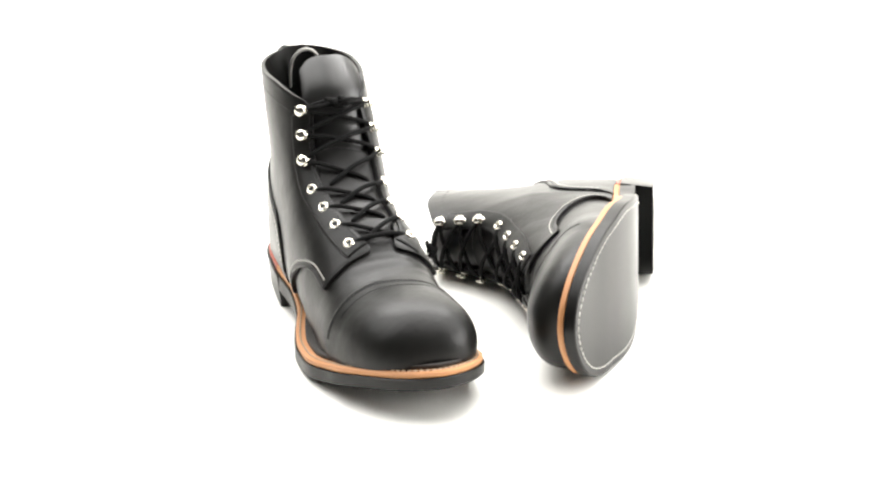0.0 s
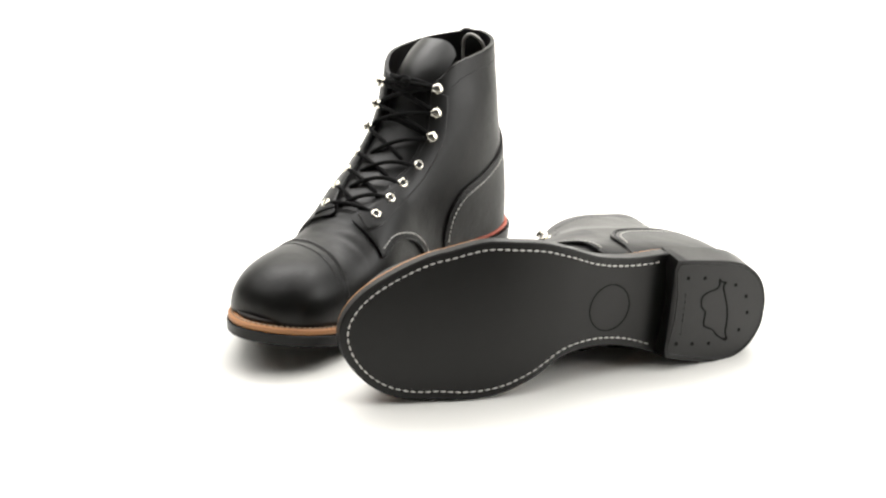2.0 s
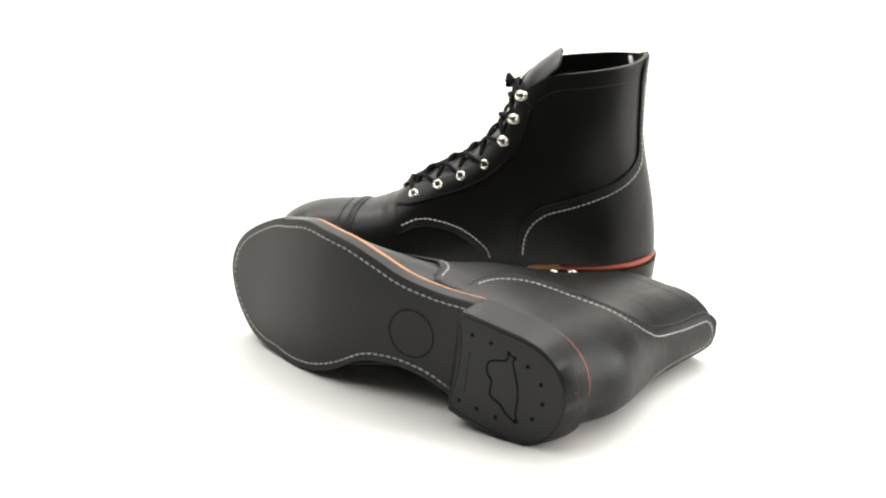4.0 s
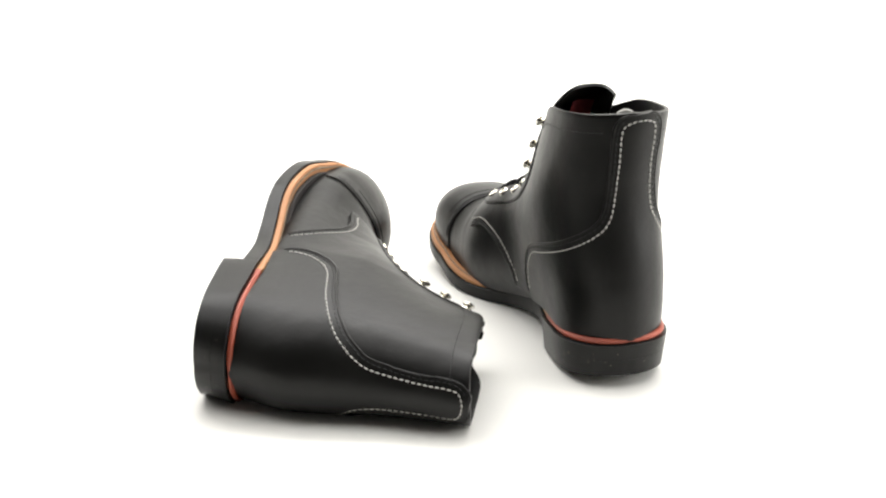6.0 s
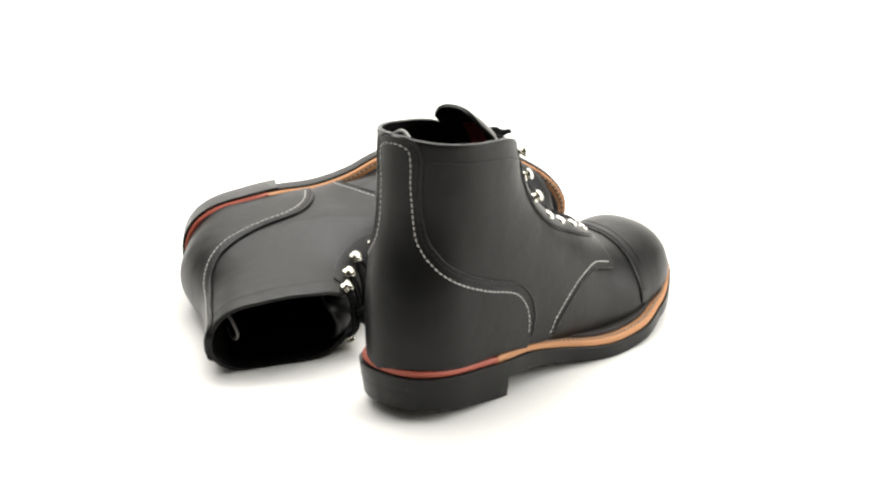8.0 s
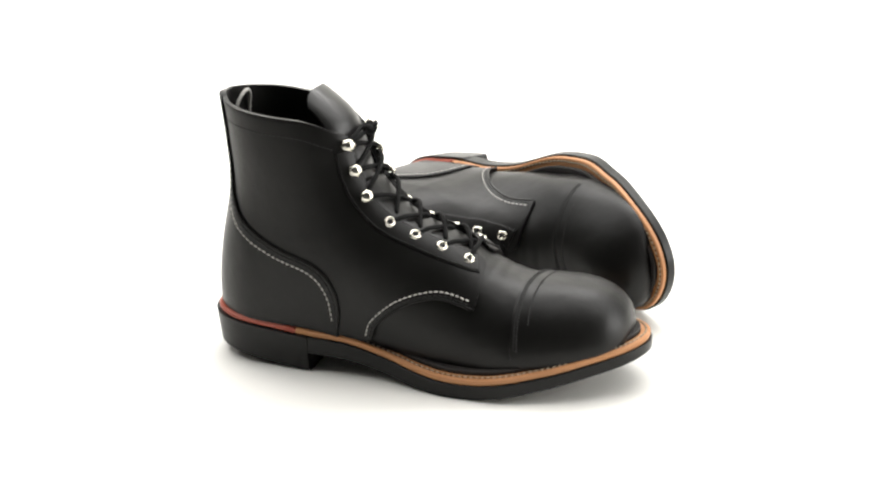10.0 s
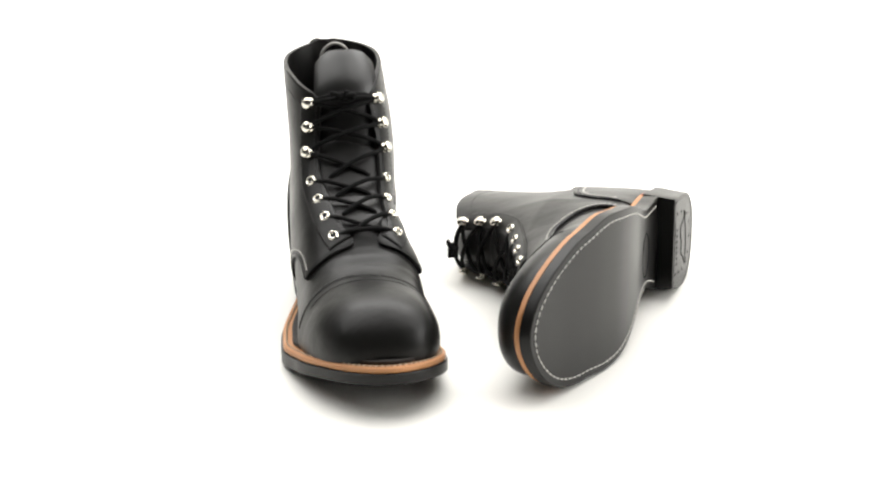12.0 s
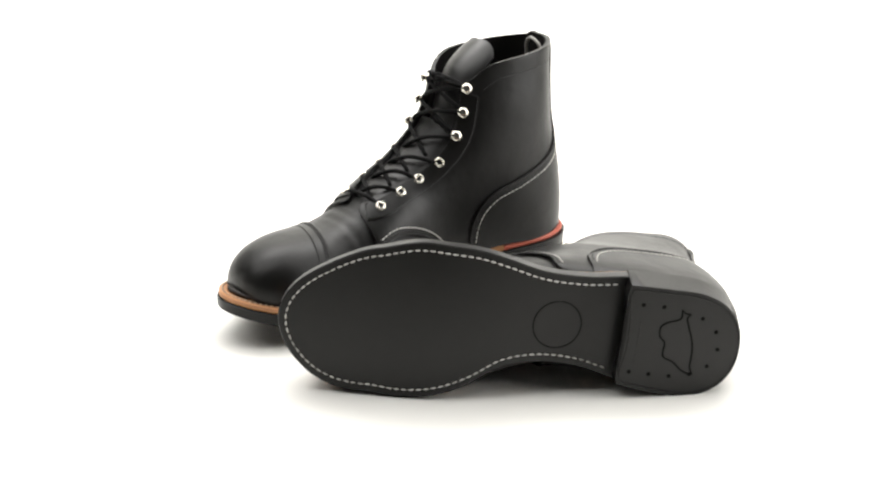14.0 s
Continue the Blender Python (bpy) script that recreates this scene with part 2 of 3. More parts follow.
class Builder:
    """Builds the parts of one boot; m is 1 for the right and -1 for the left one."""

    def __init__(self, thing, m, place=None):
        self.thing, self.m, self.place = thing, np.array([m, 1.0, 1.0]), place

    def mesh(self, name, verts, faces, mat, label="", parent=None, angle=42, kind=""):
        pts = np.asarray(verts, float) * self.m
        if self.place is not None:
            # the soft shaft of the boot that lies down is pressed flat by the floor
            rot, off = self.place[:3, :3], self.place[:3, 3]
            w = pts @ rot.T + off
            give = np.clip((pts[:, 2] - 0.030) / 0.045, 0, 1)
            give = give * give * (3 - 2 * give)
            fore = np.clip((pts[:, 1] - 0.03) / 0.05, 0, 1)
            hind = np.clip((-0.03 - pts[:, 1]) / 0.03, 0, 1)
            sunk = w[:, 2] * (0.97 - 0.08 * fore - (0.21 - 0.08 * hind) * np.clip((pts[:, 2] - 0.09) / 0.09, 0, 1))
            sunk = 0.001 + 0.003 * np.logaddexp(0, (sunk - 0.001) / 0.003)
            w[:, 2] += (sunk - w[:, 2]) * give
            pts = (w - off) @ rot
            pts[:, 1] -= give * np.clip(0.03 - pts[:, 1], 0, 1) * 0.09
            slack = give * np.clip((pts[:, 1] - 0.045) / 0.05, 0, 1)
            pts[:, 2] += give * np.clip(pts[:, 2] - 0.06, 0, 1) * 0.045 - 0.0045 * slack
        return link_mesh(name, [tuple(v) for v in pts], faces, mat, parent or self.thing, label, angle, kind)

    def panel(self, name, grid, outer, inner, mat, label="", parent=None, laid=True, relief=None):
        """A sheet with thickness, laid on the surface."""
        p, nrm = wrap(grid) if laid else (np.asarray(grid), None)
        if nrm is None:
            du, dv = np.gradient(p, axis=0), np.gradient(p, axis=1)
            nrm = np.cross(du, dv)
            nrm /= np.linalg.norm(nrm, axis=2)[:, :, None] + 1e-12
        nu, nv = p.shape[:2]
        edge = np.zeros((nu, nv))
        edge[0], edge[-1], edge[:, 0], edge[:, -1] = 1, 1, 1, 1
        lift = (outer - edge * min(0.0004, (outer - inner) * 0.4))[:, :, None]
        if relief is not None:
            lift = lift + relief(p)[:, :, None]
        a, b = p + nrm * lift, p + nrm * inner
        if laid:
            # nothing reaches down through the welt
            for q in (a, b):
                q[:, :, 2] = np.maximum(q[:, :, 2], sole_top(q[:, :, 1]) + 0.0005)
        verts = np.concatenate([a.reshape(-1, 3), b.reshape(-1, 3)])
        o = nu * nv
        at = lambda i, j: i * nv + j
        faces = []
        for i in range(nu - 1):
            for j in range(nv - 1):
                q = (at(i, j), at(i + 1, j), at(i + 1, j + 1), at(i, j + 1))
                faces += [q, tuple(o + k for k in reversed(q))]
        rim = [at(i, 0) for i in range(nu)] + [at(nu - 1, j) for j in range(1, nv)] + [at(i, nv - 1) for i in range(nu - 2, -1, -1)] + [at(0, j) for j in range(nv - 2, 0, -1)]
        for k in range(len(rim)):
            a1, b1 = rim[k], rim[(k + 1) % len(rim)]
            faces.append((a1, b1, o + b1, o + a1))
        return self.mesh(name, verts, faces, mat, label, parent, 50)

    def tube(self, name, path, r, mat, label="", parent=None, ring=8, flat=1.0):
        v, f = tube_data(path, r, ring, flat)
        return self.mesh(name, v, f, mat, label, parent, 70)

    def stitches(self, path, mat, parent, step=0.0042, length=0.0031, r=0.00055, name="stitching", label=""):
        """A row of thread stitches along a path, as one part."""
        p = np.asarray(path, float)
        s = np.r_[0, np.cumsum(np.linalg.norm(np.diff(p, axis=0), axis=1))]
        verts, faces = [], []
        pos = step * 0.5
        while pos + length < s[-1]:
            seg = np.stack([np.interp(np.linspace(pos, pos + length, 4), s, p[:, k]) for k in range(3)], 1)
            v, f = tube_data(seg, r, 5)
            faces += [tuple(i + len(verts) for i in q) for q in f]
            verts += v
            pos += step
        return self.mesh(name, verts, faces, mat, label, parent, 80, "stuff")

    def slab(self, name, loop_low, loop_high, low, high, mat, label="", parent=None, bevel=0.0007):
        """A solid between two loops of (x, y) at heights low(y) and high(y), with eased edges."""
        n = len(loop_low)
        lo, hi = np.asarray(loop_low), np.asarray(loop_high)
        mid = (lo.mean(0) + hi.mean(0)) / 2
        def shrink(l, d):
            t = np.roll(l, -1, 0) - np.roll(l, 1, 0)
            nn = np.stack([t[:, 1], -t[:, 0]], 1)
            nn /= np.linalg.norm(nn, axis=1)[:, None] + 1e-9
            sign = -1 if ((l + nn * 1e-3 - mid) ** 2).sum() > ((l - mid) ** 2).sum() else 1
            return l + nn * d * sign
        rows = [(shrink(lo, bevel), 0.0), (lo, bevel), (hi, -bevel), (shrink(hi, bevel), 0.0)]
        verts = []
        for k, (l, dz) in enumerate(rows):
            for x, y in l:
                verts.append((x, y, (low(y) if k < 2 else high(y)) + dz))
        faces = []
        for k in range(3):
            for i in range(n):
                j = (i + 1) % n
                faces.append((k * n + i, k * n + j, (k + 1) * n + j, (k + 1) * n + i))
        return verts, faces, n


LATERAL_EYES = [(0.0099, 0.1068, 0.0819), (0.0140, 0.0892, 0.0901), (0.0180, 0.0722, 0.0985), (0.0222, 0.0559, 0.1081), (0.0249, 0.0412, 0.1266), (0.0224, 0.0315, 0.1429), (0.0206, 0.0245, 0.1596)]
MEDIAL_EYES = [(-0.0340, 0.1048, 0.0844), (-0.0327, 0.0863, 0.0917), (-0.0326, 0.0692, 0.0998), (-0.0324, 0.0517, 0.1092), (-0.0332, 0.0365, 0.1275), (-0.0295, 0.0282, 0.1437), (-0.0261, 0.0226, 0.1608)]


def ring_cap(n, o):
    """Faces across a loop whose point i lies opposite to point n - i."""
    return [(o, o + 1, o + n - 1)] + [(o + i, o + i + 1, o + n - i - 1, o + n - i) for i in range(1, n // 2 - 1)] + [(o + n // 2 - 1, o + n // 2, o + n // 2 + 1)]


def open_cap(n, o):
    """Faces across a loop whose point i lies opposite to point n - 1 - i."""
    f = []
    for i in range((n - 1) // 2):
        q = (o + i, o + i + 1, o + n - 2 - i, o + n - 1 - i)
        f.append(q if q[1] != q[2] else (q[0], q[1], q[3]))
    return f


def moved_in(path, d, lift):
    """A path on the surface moved sideways by d along it, and lifted."""
    q, nrm = wrap(path)
    tan = np.gradient(q, axis=0)
    side = np.cross(nrm, tan)
    side /= np.linalg.norm(side, axis=1)[:, None] + 1e-12
    q, nrm = wrap(q + side * d)
    return q + nrm * lift


def lathe(profile, centre, axis, turns=16):
    """Vertices and faces of a profile (r, h) turned about an axis."""
    axis = np.asarray(axis) / np.linalg.norm(axis)
    a = np.cross(axis, [0.3, 0.5, 0.81])
    a /= np.linalg.norm(a)
    b = np.cross(axis, a)
    verts, faces, n = [], [], len(profile)
    for k in range(turns):
        w = 2 * math.pi * k / turns
        for r, h in profile:
            verts.append(centre + axis * h + r * (math.cos(w) * a + math.sin(w) * b))
    for k in range(turns):
        for j in range(n - 1):
            k2 = (k + 1) % turns
            faces.append((k * n + j, k2 * n + j, k2 * n + j + 1, k * n + j + 1))
    return verts, faces


def sole_parts(B):
    loop = np.roll(outline(), -143, 0)
    n = len(loop)
    v, f, _ = B.slab("outsole", loop, loop, floor_line, sole_top, SOLE_EDGE)
    outsole = B.mesh("outsole", v, f + ring_cap(n, 0) + ring_cap(n, 3 * n), RUBBER, "black rubber outsole with a white stitch line", angle=35)
    outsole.data.materials.append(SOLE_EDGE)
    for f in outsole.data.polygons:
        f.material_index = 0 if f.normal.z < -0.7 else 1
    # stitch channel on the underside, open at the heel
    row = outline(0.0055)
    row = row[(row[:, 1] > 0.005)]
    path = np.array([(x, y, floor_line(y) - 0.0001) for x, y in row])
    B.stitches(path, THREAD, outsole, 0.0050, 0.0036, 0.00062, "sole_stitching", "white thread stitching")
    # round stamp, drawn as a dark ring for the shade in its groove
    ring = [(0.0027 + 0.0163 * math.cos(a), 0.0448 + 0.0162 * math.sin(a)) for a in np.linspace(0, 2 * math.pi, 49)]
    B.tube("round_stamp", [(x, y, floor_line(y) + 0.0001) for x, y in ring], 0.0005, PIT_SHADE, parent=outsole, ring=6)
    # welt: tan round the forepart, red round the heel
    w0 = sole_top
    w1 = lambda y: sole_top(y) + WELT_THICK
    full = outline(0.0014)
    cut = -0.006
    lat = [p for p in full[:44] if p[1] > cut - 0.005]
    med = [p for p in full[85:129] if p[1] > cut - 0.005]
    k = min(len(lat), len(med))
    fore = np.array(lat[-k:] + list(full[44:85]) + med[:k])
    v, f, n = B.slab("welt", fore, fore, w0, w1, WELT_TAN, bevel=0.0009)
    welt = B.mesh("welt", v, f + open_cap(n, 0) + open_cap(n, 3 * n), WELT_TAN, "tan leather welt with dark stitching")
    inner = outline(0.0043)
    inner = inner[inner[:, 1] > 0.0]
    B.tube("stitch_channel", [(x, y, w1(y) - 0.0003) for x, y in inner], 0.0008, CHANNEL, parent=welt, ring=6)
    B.stitches(np.array([(x, y, w1(y) + 0.0003) for x, y in inner]), WELT_THREAD, welt, 0.0040, 0.0024, 0.00062, "welt_stitching", "pale thread stitching")
    h = np.roll(outline(0.0008), -143, 0)
    rear = [p for p in h if p[1] <= cut]
    half = [p for p in rear if p[0] > h[0][0]]
    half.sort(key=lambda p: -p[1])
    other = [p for p in rear if p[0] < h[0][0]]
    other.sort(key=lambda p: p[1])
    k = min(len(half), len(other))
    rear = np.array(half[-k:] + [h[0]] + other[:k])
    v, f, n = B.slab("heel_rand", rear, rear, lambda y: w0(y) + 0.0002, lambda y: w1(y) - 0.0006, WELT_RED, bevel=0.0012)
    B.mesh("heel_rand", v, f + open_cap(n, 0) + open_cap(n, 3 * n), WELT_RED, "red leather rand above the heel")
    # heel block, its tread a little lifted towards the back
    tread = lambda y: 0.0094 * min(1.0, max(0.0, -y / 0.078)) ** 1.2
    lower = np.roll(outline(0.0014), -143, 0)
    def heel_loop(l):
        c = l[0]
        lat = sorted([p for p in l if p[1] < 0.003 and p[0] > c[0]], key=lambda p: p[1])
        med = sorted([p for p in l if p[1] < 0.003 and p[0] < c[0]], key=lambda p: -p[1])
        k = min(len(lat), len(med))
        a, b = lat[k - 1], med[-k]
        breast = []
        for t in np.linspace(0, 1, 12)[1:-1]:
            breast.append(((1 - t) * a[0] + t * b[0], 0.0045 - 0.0045 * 4 * t * (1 - t)))
        mid = len(breast) // 2
        breast = breast[:mid] + [((a[0] + b[0]) / 2, 0.0)] + breast[mid:]
        return np.array([tuple(c)] + [tuple(p) for p in lat[:k]] + breast + [tuple(p) for p in med[-k:]])
    lo, hi = heel_loop(lower), heel_loop(np.roll(outline(-0.0012), -143, 0))
    v, f, n = B.slab("heel", lo, hi, tread, lambda y: sole_top(y) - 0.0001, RUBBER, bevel=0.0003)
    heel = B.mesh("heel", v, f + ring_cap(n, 0) + ring_cap(n, 3 * n), TREAD, "black rubber heel block", angle=35)
    heel.data.materials.append(SOLE_EDGE)
    for f in heel.data.polygons:
        f.material_index = 0 if f.normal.z < -0.7 else 1
    # pale specks of dust on the back of the heel
    rnd = random.Random(7)
    back = [p for p in outline(-0.0003) if p[1] < -0.045]
    verts, faces = [], []
    for k in range(16):
        x, y = back[rnd.randrange(len(back))]
        v, f = tube_data([(x - 0.0004, y, 0.0), (x, y, 0.0002), (x + 0.0004, y, 0.0003)], rnd.uniform(0.0002, 0.0004), 5)
        up = rnd.uniform(0.011, 0.027)
        faces += [tuple(i + len(verts) for i in q) for q in f]
        verts += [q + np.array([0, 0, up]) for q in v]
    B.mesh("dust_specks", verts, faces, DUST, "pale specks of dust", heel, 80, "stuff")
    # raised rim, nail dimples and a worn-in emblem on the tread; dark colour gives their shade
    rim = heel_loop(np.roll(outline(0.0042), -143, 0))
    B.tube("tread_rim", [(x, y - 0.002, tread(y) + 0.0002) for x, y in np.vstack([rim, rim[:1]])], 0.00055, SOLE_EDGE, parent=heel, ring=6)
    for x, y in ((0.0253, -0.0084), (0.0248, -0.0223), (0.0187, -0.0495), (0.0100, -0.0600), (-0.0022, -0.0631), (-0.0145, -0.0579), (-0.0207, -0.0467), (-0.0230, -0.0331), (-0.0225, -0.0191), (-0.0218, -0.0057)):
        v, f = lathe([(0, 0), (0.0013, 0), (0.0017, 0.0005), (0.0, 0.0005)], np.array([x, y, tread(y) - 0.0002]), [0, 0, 1], 8)
        B.mesh("nail_dimple", v, f, PIT_SHADE, parent=heel)
    emblem = [(0.0239, -0.0350), (0.0176, -0.0348), (0.0141, -0.0260), (0.0104, -0.0222), (0.0041, -0.0230), (0.0002, -0.0266), (-0.0093, -0.0270), (-0.0130, -0.0346), (-0.0185, -0.0410), (-0.0209, -0.0484), (-0.0155, -0.0463), (-0.0052, -0.0462), (0.0033, -0.0447), (0.0116, -0.0415), (0.0183, -0.0392), (0.0210, -0.0412), (0.0215, -0.0375), (0.0239, -0.0350)]
    B.tube("tread_emblem", [(x, y, tread(y) + 0.0001) for x, y in spline(emblem, 120)], 0.00065, PIT_SHADE, parent=heel, ring=6)
    for k in range(7):
        x = 0.014 - k * 0.0045
        B.tube("stamped_mark", [(x, -0.0085, tread(-0.008)), (x - 0.0013, -0.0085, tread(-0.008)), (x - 0.0026, -0.0085, tread(-0.008))], 0.0006, RUBBER, parent=heel, ring=5)


def upper_parts(B):
    # vamp, under everything
    ys = np.linspace(0.166, 0.018, 110)
    an = np.radians(np.linspace(-106, 106, 61))
    grid = np.array([[(upper_mid(y) + half_upper(y) * math.sin(a), y, sole_top(y) + 0.0045 + max(0.0, math.cos(a)) * (ridge(y) - sole_top(y) - 0.0045) + min(0.0, math.cos(a)) * 0.012) for a in an] for y in ys])

    def creases(p):
        """Shallow walking folds across the vamp behind the cap."""
        x, y = p[:, :, 0], p[:, :, 1]
        fold = np.zeros_like(x)
        for at, slant, bow, deep, x0, width in ((0.131, 0.10, 2.0, 0.00035, -0.022, 0.024), (0.123, 0.04, 3.0, 0.0004, -0.012, 0.026), (0.1165, -0.10, 2.5, 0.00025, -0.002, 0.022)):
            line = at + slant * (x - x0) - bow * (x - x0) ** 2
            fold -= deep * np.exp(-((y - line) / 0.0022) ** 2) * np.exp(-((x - x0) / width) ** 4)
            fold += 0.5 * deep * np.exp(-((y - line - 0.0042) / 0.003) ** 2) * np.exp(-((x - x0) / width) ** 4)
        return fold

    vamp = B.panel("vamp", grid, 0.0, -0.0015, LEATHER, "smooth black leather vamp", relief=creases)
    # toe cap
    def cap_point(al, be):
        return (-0.0095 + 0.045 * math.sin(be), 0.1525 - 0.0050 * math.cos(be) - 0.0065 * math.sin(be) + 0.052 * math.cos(be) * math.cos(al), 0.024 + 0.046 * math.cos(be) * math.sin(al))
    al = np.radians(np.linspace(-13, 91, 44))
    be = np.radians(np.linspace(-89, 89, 61))
    cap = B.panel("toe_cap", np.array([[cap_point(a, b) for b in be] for a in al]), 0.0014, -0.0005, LEATHER, "smooth black leather toe cap")
    for inset, wide in ((0.0026, 80), (0.0044, 80), (0.0110, 58)):
        rim = np.array([cap_point(radians(91), b) for b in np.radians(np.linspace(-wide, wide, 120))])
        B.tube("cap_groove", moved_in(rim, inset - 0.0007, 0.0011), 0.00055, LEATHER, parent=cap, ring=5)
        B.stitches(moved_in(rim, inset, 0.0014), DARK_THREAD, cap, 0.0024, 0.0017, 0.0005, "cap_stitching")
    # quarters
    back = [(0, -0.078, 0.037), (0, -0.074, 0.08), (0, -0.066, 0.15), (0, -0.068, 0.188)]
    top_l = [(0.018, 0.022, 0.166), (0.034, 0.004, 0.177), (0.037, -0.03, 0.181), (0.022, -0.06, 0.185), (0, -0.068, 0.188)]
    top_m = [(-0.024, 0.021, 0.166), (-0.036, 0.004, 0.1785), (-0.037, -0.03, 0.183), (-0.022, -0.06, 0.186), (0, -0.068, 0.188)]
    low_l = [(0.0259, 0.1170, 0.0560), (0.034, 0.098, 0.0655), (0.038, 0.083, 0.0645), (0.039, 0.067, 0.0575), (0.039, 0.052, 0.044), (0.038, 0.041, 0.027), (0.038, 0.0, 0.030), (0.03, -0.06, 0.035), (0, -0.078, 0.037)]
    low_m = [(-0.0493, 0.1147, 0.0590), (-0.050, 0.098, 0.0665), (-0.047, 0.083, 0.0645), (-0.044, 0.067, 0.0575), (-0.041, 0.052, 0.044), (-0.039, 0.041, 0.027), (-0.038, 0.0, 0.030), (-0.03, -0.06, 0.035), (0, -0.078, 0.037)]
    face_l = [(0.0259, 0.1170, 0.0560), (0.014, 0.1185, 0.071), (-0.002, 0.116, 0.081), (0.003, 0.104, 0.087), (0.0085, 0.088, 0.094), (0.0125, 0.071, 0.103), (0.016, 0.055, 0.112), (0.018, 0.044, 0.128), (0.016, 0.034, 0.145), (0.014, 0.026, 0.159), (0.018, 0.022, 0.166)]
    face_m = [(-0.0493, 0.1147, 0.0590), (-0.036, 0.1180, 0.073), (-0.020, 0.116, 0.082), (-0.0265, 0.104, 0.088), (-0.0270, 0.087, 0.096), (-0.0265, 0.069, 0.104), (-0.0265, 0.053, 0.113), (-0.0265, 0.039, 0.129), (-0.023, 0.031, 0.145), (-0.020, 0.025, 0.159), (-0.024, 0.021, 0.166)]
    for low, top, face, s in ((low_l, top_l, face_l, 1), (low_m, top_m, face_m, -1)):
        low = [(x, y + 0.0008, z - 0.0024) if k < 6 else (x, y, z) for k, (x, y, z) in enumerate(low)]
        face = [low[0]] + face[1:]
        q = B.panel("quarter", coons(low, top, face, back, 130, 90), 0.0028, -0.0005, LEATHER, "black leather quarter with white edge stitching")
        edge = spline(low, 240)[2:125]
        edge = edge[edge[:, 2] > 0.0282]
        B.stitches(moved_in(edge, -0.0046 * s, 0.0028)[2:], THREAD, q, 0.0036, 0.0027, 0.0006, "quarter_stitching", "white thread stitching")
        B.tube("folded_edge", moved_in(edge, -0.0001 * s, 0.0024), 0.0009, LEATHER, parent=q, ring=6)
        B.stitches(moved_in(edge, -0.0020 * s, 0.0028)[2:], DARK_THREAD, q, 0.0036, 0.0027, 0.0005, "second_stitching")
        line = spline(face, 200)[52:190]
        strip = np.array([moved_in(line, d * s, 0.0) for d in np.linspace(0.0003, 0.0178, 12)])
        strip = strip if s > 0 else strip[:, ::-1]
        facing = B.panel("facing", strip, 0.0040, 0.0022, LEATHER, "black leather eyelet facing", parent=q)
        B.stitches(moved_in(line, 0.0160 * s, 0.0040), DARK_THREAD, facing, 0.0030, 0.0022, 0.0004, "facing_stitching")
        B.stitches(moved_in(line, 0.0025 * s, 0.0040), DARK_THREAD, q, 0.0030, 0.0022, 0.0004, "edge_stitching")
        B.stitches(moved_in(spline(top, 120)[4:100], 0.012 * s, 0.0028), DARK_THREAD, q, 0.0030, 0.0022, 0.0004, "collar_stitching")
    # heel counter and back strip in one piece
    zs = [0.0315, 0.045, 0.061, 0.075, 0.0835, 0.094, 0.107, 0.123, 0.15, 0.174, 0.182, 0.1855]
    ang = [151, 152, 145, 128, 101, 76, 55, 40, 35, 35, 28, 5]
    edge = spline([(a / 1500, z) for a, z in zip(ang, zs)], 90)
    # the strip stands a little to the outer side; its edge lies beyond the white row
    def spread(e, out):
        side = np.gradient(e, axis=0)
        side = np.stack([side[:, 1], -side[:, 0]], 1) / np.linalg.norm(side, axis=1)[:, None]
        e = e + side * out * np.clip(np.linspace(0, 12, 90), 0.3, 1)[:, None]
        return np.stack([np.maximum(e[:, 0], 0.002), np.minimum(e[:, 1], 0.1865)], 1)

    def over_heel(e, un):
        rows = []
        for a, z in e:
            set_off = 7.0 * min(1.0, max(0.0, (z - 0.085) / 0.03))
            turn = [radians(1500 * a * u + set_off * (1 - 0.25 * max(0, -u))) for u in un]
            rows.append([(0.042 * math.sin(w), -0.03 - 0.060 * math.cos(w), z) for w in turn])
        return np.array(rows)

    grid = over_heel(spread(edge, 0.0034), np.linspace(-1, 1, 61))
    row = over_heel(edge, (-1, 1))
    counter = B.panel("heel_counter", grid, 0.0042, 0.0, LEATHER, "black leather heel counter and back strip")
    lat, med = grid[:, -1], grid[:, 0]
    for side, s in ((lat, 1), (med, -1)):
        B.tube("folded_edge", moved_in(side, 0.0002 * s, 0.0038)[3:-3], 0.0010, LEATHER, parent=counter, ring=6)
        B.stitches(moved_in(side, 0.0026 * s, 0.0042)[5:-6], DARK_THREAD, counter, 0.0038, 0.0028, 0.0005, "second_stitching")
    path = np.vstack([moved_in(row[:, 1], 0.0028, 0.0042)[4:-2], moved_in(row[:, 0], -0.0028, 0.0042)[4:-2][::-1]])
    B.stitches(path, THREAD, counter, 0.0038, 0.0028, 0.00062, "counter_stitching", "white thread stitching")
    # insole, seen down the shaft
    loop = np.roll(outline(0.008), -143, 0)
    n = len(loop)
    v, f, _ = B.slab("insole", loop, loop, lambda y: sole_top(y) + 0.004, lambda y: sole_top(y) + 0.008, LINING)
    B.mesh("insole", v, f + ring_cap(n, 0) + ring_cap(n, 3 * n), LINING)


